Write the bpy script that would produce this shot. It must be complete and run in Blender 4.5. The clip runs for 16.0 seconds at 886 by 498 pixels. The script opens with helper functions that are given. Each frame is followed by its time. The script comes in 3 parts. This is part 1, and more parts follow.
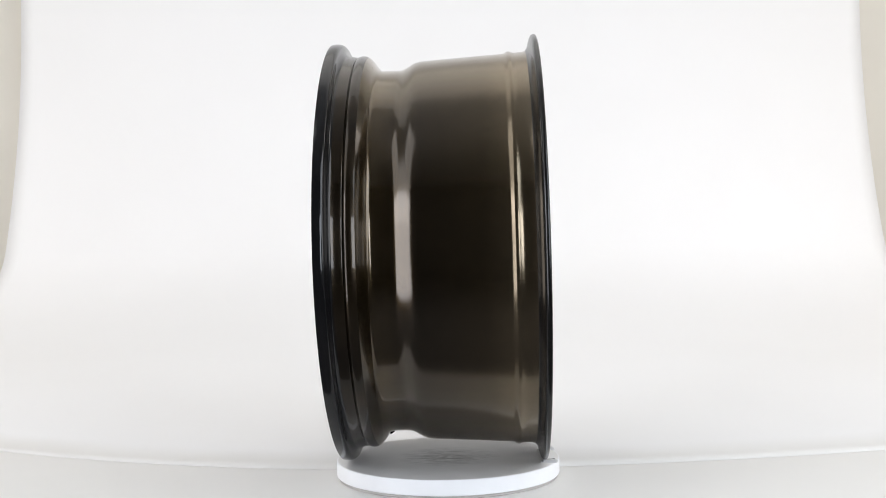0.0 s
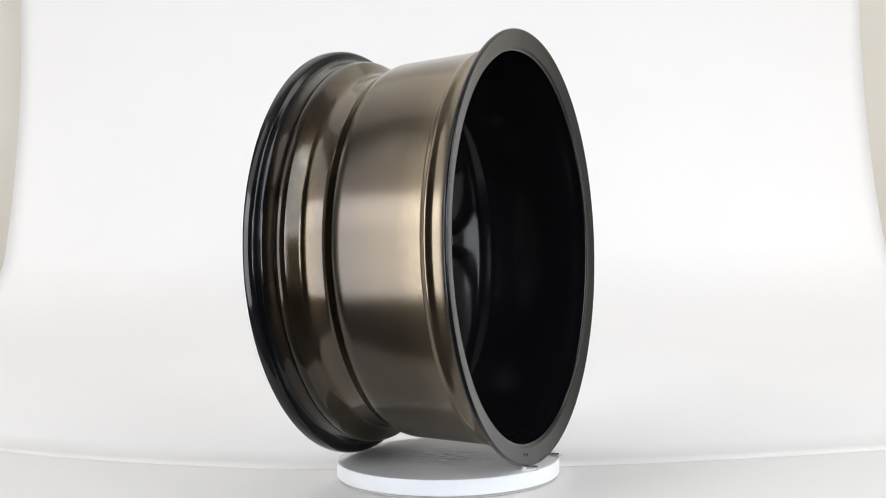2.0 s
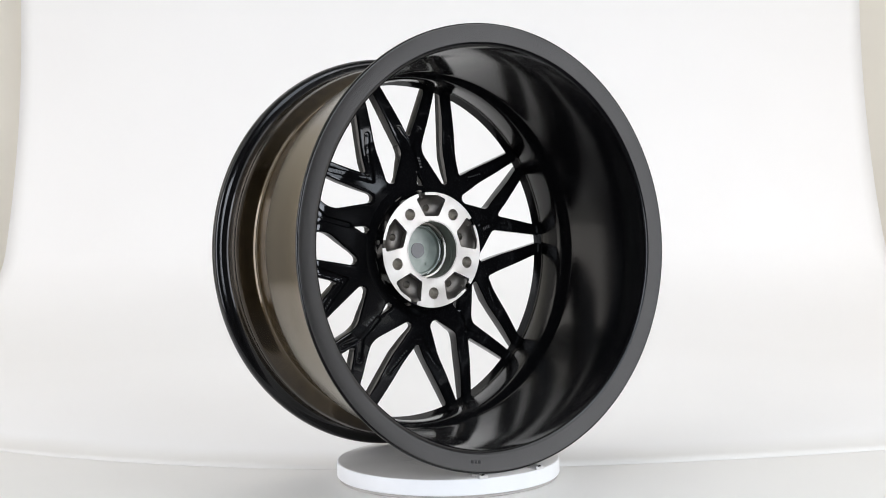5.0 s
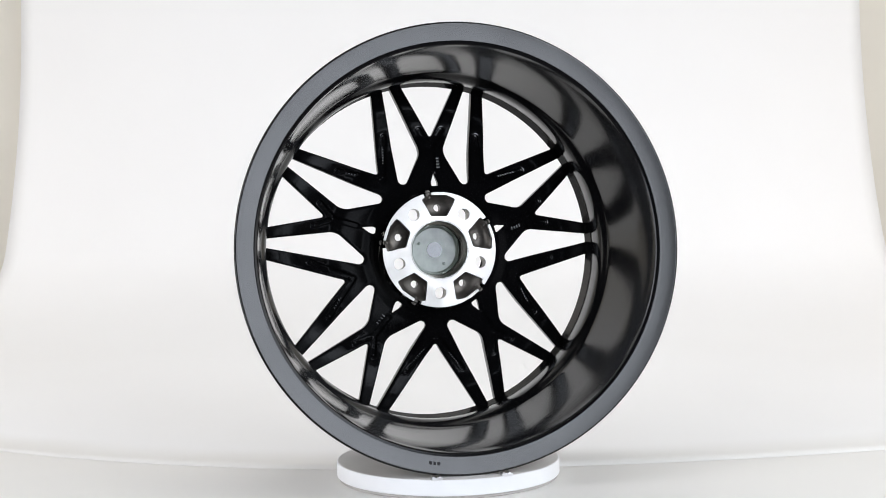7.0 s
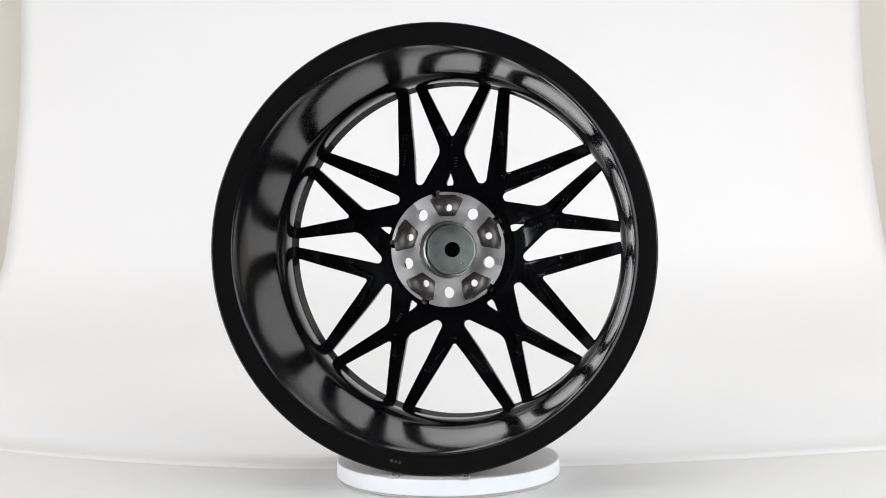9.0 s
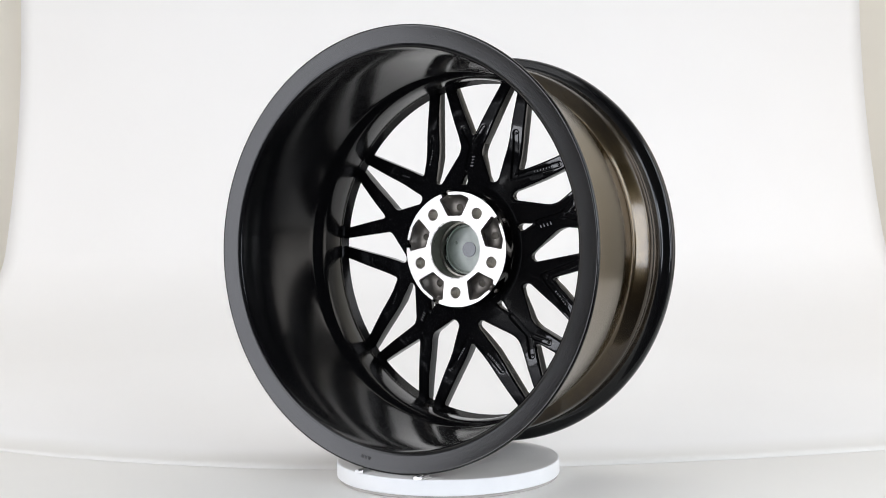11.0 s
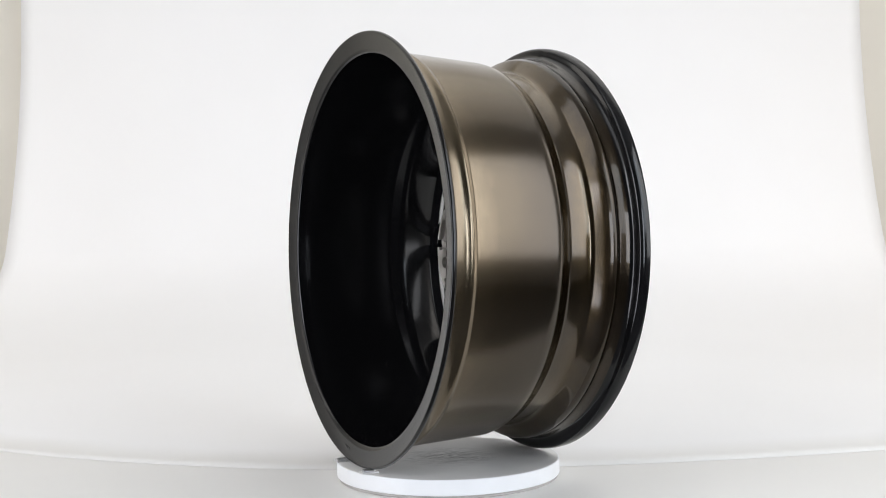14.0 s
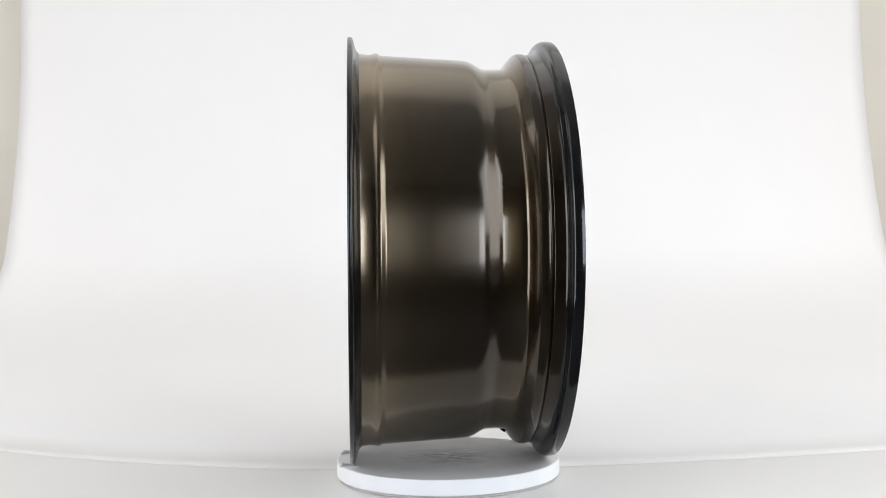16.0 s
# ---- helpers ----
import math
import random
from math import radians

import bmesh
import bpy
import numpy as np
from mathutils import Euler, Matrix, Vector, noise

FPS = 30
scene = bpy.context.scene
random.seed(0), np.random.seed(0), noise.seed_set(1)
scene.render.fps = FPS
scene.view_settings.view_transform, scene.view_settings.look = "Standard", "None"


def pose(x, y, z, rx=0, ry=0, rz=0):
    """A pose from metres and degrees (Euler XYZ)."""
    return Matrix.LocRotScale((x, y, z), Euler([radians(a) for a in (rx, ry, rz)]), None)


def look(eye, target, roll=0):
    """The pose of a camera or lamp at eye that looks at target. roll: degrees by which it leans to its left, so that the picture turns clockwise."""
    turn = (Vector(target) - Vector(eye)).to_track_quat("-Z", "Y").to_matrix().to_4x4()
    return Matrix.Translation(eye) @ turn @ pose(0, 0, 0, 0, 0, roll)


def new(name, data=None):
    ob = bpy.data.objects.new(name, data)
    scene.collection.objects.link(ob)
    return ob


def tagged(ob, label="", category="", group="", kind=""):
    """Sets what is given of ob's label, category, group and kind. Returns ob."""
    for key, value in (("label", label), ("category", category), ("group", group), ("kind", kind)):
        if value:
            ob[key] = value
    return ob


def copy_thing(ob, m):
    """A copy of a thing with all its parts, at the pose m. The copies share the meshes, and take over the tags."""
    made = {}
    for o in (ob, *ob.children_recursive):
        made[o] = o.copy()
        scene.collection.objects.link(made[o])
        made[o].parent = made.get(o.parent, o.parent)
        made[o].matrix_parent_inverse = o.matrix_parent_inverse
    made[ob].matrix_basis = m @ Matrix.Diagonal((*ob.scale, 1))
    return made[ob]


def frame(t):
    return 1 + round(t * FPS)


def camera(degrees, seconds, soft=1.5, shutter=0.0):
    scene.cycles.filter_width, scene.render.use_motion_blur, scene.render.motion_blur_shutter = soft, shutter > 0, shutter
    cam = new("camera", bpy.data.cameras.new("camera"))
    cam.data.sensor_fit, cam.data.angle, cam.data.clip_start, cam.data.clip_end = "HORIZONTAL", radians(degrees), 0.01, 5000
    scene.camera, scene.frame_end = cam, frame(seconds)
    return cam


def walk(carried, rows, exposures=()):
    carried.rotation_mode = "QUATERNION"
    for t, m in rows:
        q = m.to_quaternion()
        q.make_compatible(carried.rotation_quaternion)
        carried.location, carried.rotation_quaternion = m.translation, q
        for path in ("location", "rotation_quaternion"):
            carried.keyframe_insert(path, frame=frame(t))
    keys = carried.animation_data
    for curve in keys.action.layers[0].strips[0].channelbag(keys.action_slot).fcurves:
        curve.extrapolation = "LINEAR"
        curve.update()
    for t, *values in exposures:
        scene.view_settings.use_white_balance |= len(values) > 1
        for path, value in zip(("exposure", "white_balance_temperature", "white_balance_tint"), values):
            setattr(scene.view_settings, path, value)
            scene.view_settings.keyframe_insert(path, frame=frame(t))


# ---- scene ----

from mathutils.geometry import delaunay_2d_cdt

# ---------------------------------------------------------------- camera
cam = camera(44.3, 16.0, soft=0.45)
EYE = (0.0, -1.42197, 0.27555)
AIM = (-0.00178, 0.0, 0.27106)
walk(cam, [(0.0, look(EYE, AIM, -1.03)), (16.0, look(EYE, AIM, -1.03))], exposures=[(0.0, 0.06), (3.0, 0.06), (7.0, 0.04), (9.0, 0.03), (12.5, 0.01), (16.0, 0.02)])

# ---------------------------------------------------------------- light
FLOOR_Z = -0.0235
world = bpy.data.worlds.new("studio")
scene.world = world
world.use_nodes = True
world.node_tree.nodes["Background"].inputs[0].default_value = (0.9, 0.95, 1.0, 1)
world.node_tree.nodes["Background"].inputs[1].default_value = 0.02


def area(name, eye, target, w, h, watts, colour=(1, 1, 1)):
    lamp = bpy.data.lights.new(name, "AREA")
    lamp.shape, lamp.size, lamp.size_y, lamp.energy, lamp.color = "RECTANGLE", w, h, watts, colour
    ob = new(name, lamp)
    ob.matrix_world = look(eye, target)
    return ob


area("left_softbox", (-1.20, -0.84, 1.40), (0.0, 0.0, 0.40), 0.85, 1.7, 7.5, (0.95, 0.96, 1.0))
area("left_low_panel", (-1.66, -1.28, 0.34), (0.0, 0.0, 0.28), 0.95, 1.9, 32, (0.90, 0.92, 1.0))
area("right_softbox", (1.44, -0.74, 0.86), (0.0, 0.0, 0.40), 0.62, 1.5, 11, (0.95, 0.96, 1.0))
area("right_low_panel", (0.935, -1.81, 0.46), (0.0, 0.0, 0.35), 0.52, 0.92, 13.5, (0.84, 0.90, 1.0))
area("window_panel", (1.42, -1.45, 1.20), (0.0, 0.0, 0.40), 0.75, 1.4, 13, (0.82, 0.90, 1.0))
# unseen lamps, added to light the sweep and lift the side reflections
area("side_fill_left", (-2.25, 0.50, 0.80), (-0.9, 2.0, 0.22), 1.3, 2.2, 15.0, (1.0, 0.945, 0.895))
area("side_fill_right", (2.25, 0.50, 0.80), (0.9, 2.0, 0.22), 1.3, 2.2, 19.0, (1.0, 0.945, 0.90))
# added fill, standing in for light bounced off the ceiling
area("ceiling_bounce_fill", (0.0, 1.25, 2.98), (0.0, 1.25, 0.0), 4.6, 2.0, 20.5, (1.0, 0.975, 0.945))
# unseen lamp, added to brighten the upper sweep
area("backdrop_fill", (0.1, 1.0, 2.8), (0.1, 2.1, 1.2), 2.6, 1.2, 1.5, (1.0, 0.985, 0.965))


# ---------------------------------------------------------------- materials
def material(name, base, rough, metal=0.0, coat=0.0, coat_rough=0.05, spec=0.5):
    m = bpy.data.materials.new(name)
    m.use_nodes = True
    b = m.node_tree.nodes["Principled BSDF"]
    b.inputs["Base Color"].default_value = (*base, 1)
    b.inputs["Roughness"].default_value = rough
    b.inputs["Metallic"].default_value = metal
    b.inputs["Coat Weight"].default_value = coat
    b.inputs["Coat Roughness"].default_value = coat_rough
    b.inputs["Specular IOR Level"].default_value = spec
    return m


def node(m, kind, **values):
    n = m.node_tree.nodes.new(kind)
    for key, value in values.items():
        n.inputs[key].default_value = value
    return n


def link(m, a, out, b, into):
    m.node_tree.links.new(a.outputs[out], b.inputs[into])


def coords(m, stretch=(1, 1, 1)):
    c = m.node_tree.nodes.new("ShaderNodeTexCoord")
    p = node(m, "ShaderNodeMapping", Scale=stretch)
    link(m, c, "Object", p, "Vector")
    return p


def vary(m, scale, low, high, socket="Base Color", detail=6.0, stretch=(1, 1, 1), span=(0.3, 0.7)):
    """Noise between two values or colours on one input."""
    b = m.node_tree.nodes["Principled BSDF"]
    n = node(m, "ShaderNodeTexNoise", Scale=scale, Detail=detail)
    link(m, coords(m, stretch), "Vector", n, "Vector")
    if isinstance(low, tuple):
        r = m.node_tree.nodes.new("ShaderNodeValToRGB")
        r.color_ramp.elements[0].position, r.color_ramp.elements[1].position = span
        r.color_ramp.elements[0].color, r.color_ramp.elements[1].color = (*low, 1), (*high, 1)
        link(m, n, "Fac", r, "Fac")
        link(m, r, "Color", b, socket)
    else:
        r = node(m, "ShaderNodeMapRange")
        for k, v in zip(("From Min", "From Max", "To Min", "To Max"), (*span, low, high)):
            r.inputs[k].default_value = v
        link(m, n, "Fac", r, "Value")
        link(m, r, "Result", b, socket)
    return m


def relief(m, scale, strength, distance=0.001, detail=4.0, stretch=(1, 1, 1), coat=False):
    b = m.node_tree.nodes["Principled BSDF"]
    n = node(m, "ShaderNodeTexNoise", Scale=scale, Detail=detail)
    link(m, coords(m, stretch), "Vector", n, "Vector")
    u = node(m, "ShaderNodeBump", Strength=strength, Distance=distance)
    link(m, n, "Fac", u, "Height")
    link(m, u, "Normal", b, "Normal")
    if coat:
        link(m, u, "Normal", b, "Coat Normal")
    return m


BLACK = material("gloss_black_paint", (0.005, 0.005, 0.0055), 0.10, 0.0, 0.0, 0.04, 0.36)
vary(BLACK, 9.0, 0.08, 0.15, "Roughness")
relief(BLACK, 60.0, 0.03, 0.001)
SPOKE = material("deep_gloss_black_paint", (0.004, 0.004, 0.0045), 0.10, 0.0, 0.0, 0.04, 0.42)
vary(SPOKE, 9.0, 0.07, 0.13, "Roughness")
relief(SPOKE, 60.0, 0.03, 0.001)
INSIDE = material("semi_gloss_black_paint", (0.004, 0.004, 0.0045), 0.14, 0.0, 0.0, 0.04, 0.27)
vary(INSIDE, 9.0, 0.14, 0.19, "Roughness", stretch=(4, 1, 1))
SATIN = material("satin_black_paint", (0.004, 0.0037, 0.0037), 0.14, 0.0, 0.0, 0.25, 0.40)
vary(SATIN, 14.0, 0.17, 0.22, "Roughness")
relief(SATIN, 420.0, 0.03, 0.0002)

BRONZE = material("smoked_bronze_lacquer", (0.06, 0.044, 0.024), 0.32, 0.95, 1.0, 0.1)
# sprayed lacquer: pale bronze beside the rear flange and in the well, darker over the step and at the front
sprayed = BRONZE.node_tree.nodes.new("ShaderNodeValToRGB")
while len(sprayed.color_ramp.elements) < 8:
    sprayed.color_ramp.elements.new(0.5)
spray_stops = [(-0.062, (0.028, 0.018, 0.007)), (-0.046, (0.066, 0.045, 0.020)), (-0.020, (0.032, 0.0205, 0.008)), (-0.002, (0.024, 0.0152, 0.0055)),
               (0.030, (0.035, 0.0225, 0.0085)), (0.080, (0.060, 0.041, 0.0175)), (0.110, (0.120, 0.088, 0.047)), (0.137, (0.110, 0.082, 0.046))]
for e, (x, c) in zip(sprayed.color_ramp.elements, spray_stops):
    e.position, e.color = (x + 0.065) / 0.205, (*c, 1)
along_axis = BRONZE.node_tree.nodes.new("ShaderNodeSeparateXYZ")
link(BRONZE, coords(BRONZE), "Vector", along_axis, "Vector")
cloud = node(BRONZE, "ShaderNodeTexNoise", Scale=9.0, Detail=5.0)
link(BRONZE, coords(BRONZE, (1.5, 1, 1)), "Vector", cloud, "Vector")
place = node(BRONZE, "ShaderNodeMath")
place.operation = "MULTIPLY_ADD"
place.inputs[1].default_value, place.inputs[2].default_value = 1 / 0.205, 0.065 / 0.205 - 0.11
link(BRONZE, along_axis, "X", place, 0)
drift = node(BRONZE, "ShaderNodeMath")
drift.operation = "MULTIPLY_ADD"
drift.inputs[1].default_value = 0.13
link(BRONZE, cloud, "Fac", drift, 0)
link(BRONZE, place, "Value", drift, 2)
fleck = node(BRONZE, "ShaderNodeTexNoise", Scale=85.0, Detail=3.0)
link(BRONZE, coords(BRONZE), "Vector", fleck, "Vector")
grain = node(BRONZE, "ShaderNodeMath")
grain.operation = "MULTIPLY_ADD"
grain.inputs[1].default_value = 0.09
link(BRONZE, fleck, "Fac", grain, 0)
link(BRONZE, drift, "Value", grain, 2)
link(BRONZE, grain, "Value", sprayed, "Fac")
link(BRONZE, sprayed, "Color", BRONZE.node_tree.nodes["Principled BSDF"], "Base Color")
BRONZE.node_tree.nodes["Principled BSDF"].inputs["Specular Tint"].default_value = (0.75, 0.66, 0.52, 1)
vary(BRONZE, 22.0, 0.21, 0.26, "Roughness", stretch=(5, 1, 1))
# the coat lies glassy in the well and orange-peeled over the wide barrel
peel = node(BRONZE, "ShaderNodeMapRange")
for k, v in zip(("From Min", "From Max", "To Min", "To Max"), (-0.016, 0.012, 0.12, 0.20)):
    peel.inputs[k].default_value = v
link(BRONZE, along_axis, "X", peel, "Value")
link(BRONZE, peel, "Result", BRONZE.node_tree.nodes["Principled BSDF"], "Coat Roughness")

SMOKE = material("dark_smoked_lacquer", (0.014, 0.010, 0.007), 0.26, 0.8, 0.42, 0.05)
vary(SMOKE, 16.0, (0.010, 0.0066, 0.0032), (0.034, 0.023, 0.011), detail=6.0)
STEEL = material("turned_aluminium", (0.78, 0.77, 0.75), 0.4, 1.0)
vary(STEEL, 30.0, 0.34, 0.5, "Roughness")
vary(STEEL, 26.0, (0.46, 0.442, 0.42), (0.57, 0.56, 0.545), detail=7.0)
lathe_way = STEEL.node_tree.nodes.new("ShaderNodeTangent")
lathe_way.direction_type, lathe_way.axis = "RADIAL", "X"
link(STEEL, lathe_way, "Tangent", STEEL.node_tree.nodes["Principled BSDF"], "Tangent")
STEEL.node_tree.nodes["Principled BSDF"].inputs["Anisotropic"].default_value = 0.45
STEEL.node_tree.nodes["Principled BSDF"].inputs["Anisotropic Rotation"].default_value = 0.25
rings = STEEL.node_tree.nodes.new("ShaderNodeTexWave")
rings.wave_type, rings.rings_direction = "RINGS", "X"
rings.inputs["Scale"].default_value, rings.inputs["Distortion"].default_value = 220.0, 0.4
ring_bump = node(STEEL, "ShaderNodeBump", Strength=0.06, Distance=0.0003)
link(STEEL, coords(STEEL), "Vector", rings, "Vector")
link(STEEL, rings, "Fac", ring_bump, "Height")
link(STEEL, ring_bump, "Normal", STEEL.node_tree.nodes["Principled BSDF"], "Normal")
CAST = material("cast_grey_metal", (0.10, 0.095, 0.09), 0.42, 0.75)
vary(CAST, 60.0, (0.072, 0.065, 0.058), (0.14, 0.128, 0.114))
relief(CAST, 260.0, 0.12, 0.0008)
BORE = material("machined_bore", (0.30, 0.29, 0.26), 0.3, 1.0)
vary(BORE, 40.0, 0.24, 0.4, "Roughness", stretch=(8, 1, 1))
CAP = material("pale_green_plastic", (0.42, 0.50, 0.45), 0.3, 0.0, 0.3)
vary(CAP, 55.0, (0.22, 0.26, 0.228), (0.33, 0.37, 0.33))
DARK = material("mirror_sticker", (0.055, 0.056, 0.058), 0.08, 1.0)
relief(DARK, 330.0, 0.25, 0.0004)
MARK = material("embossed_mark", (0.03, 0.03, 0.032), 0.25)
ZINC = material("bright_zinc", (0.78, 0.78, 0.78), 0.3, 1.0)
vary(ZINC, 90.0, 0.22, 0.45, "Roughness")

DISC_TOP = material("scuffed_white_board", (0.62, 0.61, 0.59), 0.45)
vary(DISC_TOP, 10.0, (0.66, 0.65, 0.63), (0.76, 0.75, 0.73), detail=8.0)


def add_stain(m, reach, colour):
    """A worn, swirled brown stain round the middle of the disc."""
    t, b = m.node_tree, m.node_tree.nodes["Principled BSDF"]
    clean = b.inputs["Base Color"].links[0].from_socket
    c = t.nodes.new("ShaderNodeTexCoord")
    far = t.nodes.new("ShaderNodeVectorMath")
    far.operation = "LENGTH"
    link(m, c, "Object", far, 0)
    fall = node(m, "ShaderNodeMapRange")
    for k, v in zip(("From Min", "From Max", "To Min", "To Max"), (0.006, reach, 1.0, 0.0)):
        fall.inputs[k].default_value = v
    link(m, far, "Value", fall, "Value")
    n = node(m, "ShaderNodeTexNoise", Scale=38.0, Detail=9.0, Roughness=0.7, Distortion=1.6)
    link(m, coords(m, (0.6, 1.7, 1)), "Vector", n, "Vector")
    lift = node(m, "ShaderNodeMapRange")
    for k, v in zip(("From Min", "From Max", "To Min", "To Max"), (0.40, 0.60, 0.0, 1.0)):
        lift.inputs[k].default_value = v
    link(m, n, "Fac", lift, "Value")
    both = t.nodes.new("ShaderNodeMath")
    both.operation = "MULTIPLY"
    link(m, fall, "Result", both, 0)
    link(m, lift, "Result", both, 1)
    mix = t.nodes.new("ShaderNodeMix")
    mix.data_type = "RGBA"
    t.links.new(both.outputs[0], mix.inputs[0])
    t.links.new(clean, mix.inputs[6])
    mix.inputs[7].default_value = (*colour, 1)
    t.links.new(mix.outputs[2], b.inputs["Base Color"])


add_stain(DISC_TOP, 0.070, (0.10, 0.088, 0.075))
DISC_RIM = material("white_laminate_edge", (0.80, 0.81, 0.82), 0.35)
vary(DISC_RIM, 20.0, (0.77, 0.78, 0.79), (0.82, 0.83, 0.84))
RUBBER = material("grey_base", (0.42, 0.40, 0.38), 0.7)
vary(RUBBER, 50.0, (0.38, 0.36, 0.34), (0.46, 0.44, 0.42))

SHEET = material("white_sweep_vinyl", (0.83, 0.83, 0.83), 0.8, spec=0.1)
vary(SHEET, 1.1, (0.815, 0.813, 0.808), (0.845, 0.845, 0.845), detail=3.0)
relief(SHEET, 2.2, 0.05, 0.02)
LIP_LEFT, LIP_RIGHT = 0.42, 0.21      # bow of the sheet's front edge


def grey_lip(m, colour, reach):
    """The sheet's front edge, faded to grey over a narrow, uneven strip to soften its outline."""
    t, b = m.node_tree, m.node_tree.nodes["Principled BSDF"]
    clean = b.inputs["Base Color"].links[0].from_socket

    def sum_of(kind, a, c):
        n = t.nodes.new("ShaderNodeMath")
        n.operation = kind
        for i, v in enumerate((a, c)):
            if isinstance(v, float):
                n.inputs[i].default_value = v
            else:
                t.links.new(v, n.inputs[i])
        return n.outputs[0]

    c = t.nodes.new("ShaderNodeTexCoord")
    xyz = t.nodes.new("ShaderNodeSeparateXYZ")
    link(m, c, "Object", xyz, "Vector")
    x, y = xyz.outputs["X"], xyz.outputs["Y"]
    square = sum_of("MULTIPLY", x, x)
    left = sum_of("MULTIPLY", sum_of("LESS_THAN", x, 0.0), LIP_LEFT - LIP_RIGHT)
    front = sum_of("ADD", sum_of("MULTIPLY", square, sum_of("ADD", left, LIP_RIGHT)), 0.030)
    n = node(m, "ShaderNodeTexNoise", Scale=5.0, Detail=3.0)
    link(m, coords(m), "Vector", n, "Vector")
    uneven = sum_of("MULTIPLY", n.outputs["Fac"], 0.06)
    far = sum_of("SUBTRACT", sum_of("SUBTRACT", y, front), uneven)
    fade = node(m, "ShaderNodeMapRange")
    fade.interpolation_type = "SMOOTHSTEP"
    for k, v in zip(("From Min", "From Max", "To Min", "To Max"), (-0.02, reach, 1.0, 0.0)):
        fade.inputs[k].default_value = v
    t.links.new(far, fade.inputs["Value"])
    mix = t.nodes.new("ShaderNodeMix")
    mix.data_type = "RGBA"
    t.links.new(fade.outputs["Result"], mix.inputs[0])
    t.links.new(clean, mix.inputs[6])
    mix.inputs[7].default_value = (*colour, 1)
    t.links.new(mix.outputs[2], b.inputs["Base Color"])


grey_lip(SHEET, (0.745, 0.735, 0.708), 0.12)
GROUND = material("pale_grey_board", (0.80, 0.80, 0.785), 0.6)
vary(GROUND, 2.0, (0.725, 0.715, 0.685), (0.755, 0.745, 0.715))
CREAM = material("cream_wall_paint", (0.85, 0.82, 0.74), 0.8)
vary(CREAM, 3.0, (0.83, 0.80, 0.72), (0.87, 0.84, 0.76))
DIM = material("grey_studio_wall", (0.11, 0.107, 0.104), 0.9)
vary(DIM, 2.0, (0.10, 0.097, 0.094), (0.125, 0.121, 0.118))
CEIL = material("white_ceiling_paint", (0.75, 0.75, 0.74), 0.85)
vary(CEIL, 2.0, (0.72, 0.72, 0.71), (0.77, 0.77, 0.76))


# ---------------------------------------------------------------- mesh helpers
def sharp(bm, degrees):
    for f in bm.faces:
        f.smooth = True
    for e in bm.edges:
        e.smooth = not (len(e.link_faces) == 2 and e.calc_face_angle(0) > radians(degrees))


def part(name, bm, mat, parent=None, label="", angle=35):
    sharp(bm, angle)
    me = bpy.data.meshes.new(name)
    bm.to_mesh(me)
    bm.free()
    me.materials.append(mat)
    ob = new(name, me)
    ob.parent = parent
    return tagged(ob, label) if label else ob


def spin(profile, steps=192, closed=True):
    """A ring round the x axis from (x, radius) pairs."""
    bm = bmesh.new()
    rows = []
    for x, r in profile:
        rows.append([bm.verts.new((x, r * math.cos(2 * math.pi * k / steps), r * math.sin(2 * math.pi * k / steps))) for k in range(steps)])
    pairs = list(zip(rows, rows[1:] + rows[:1])) if closed else list(zip(rows, rows[1:]))
    for a, b in pairs:
        for k in range(steps):
            j = (k + 1) % steps
            bm.faces.new((a[k], a[j], b[j], b[k]))
    bmesh.ops.recalc_face_normals(bm, faces=bm.faces)
    return bm


def rounded(points, radii, closed=True, step=6):
    """A polyline or polygon with its corners rounded."""
    out = []
    n = len(points)
    for i, (q, r) in enumerate(zip(points, radii)):
        q = Vector(q)
        if r <= 0 or (not closed and i in (0, n - 1)):
            out.append(q)
            continue
        a, b = (Vector(points[i - 1]) - q).normalized(), (Vector(points[(i + 1) % n]) - q).normalized()
        half = a.angle(b) / 2
        reach = r / math.tan(half)
        c = q + (a + b).normalized() * (r / math.sin(half))
        p0, p1 = q + a * reach - c, q + b * reach - c
        turn = p0.angle_signed(p1)
        for k in range(step + 1):
            s = -turn * k / step
            out.append(c + Vector((p0.x * math.cos(s) - p0.y * math.sin(s), p0.x * math.sin(s) + p0.y * math.cos(s))))
    return out


def segment_gap(q, a, b):
    q, a, b = Vector(q), Vector(a), Vector(b)
    d = b - a
    t = max(0.0, min(1.0, (q - a).dot(d) / d.length_squared))
    return (q - a - d * t).length


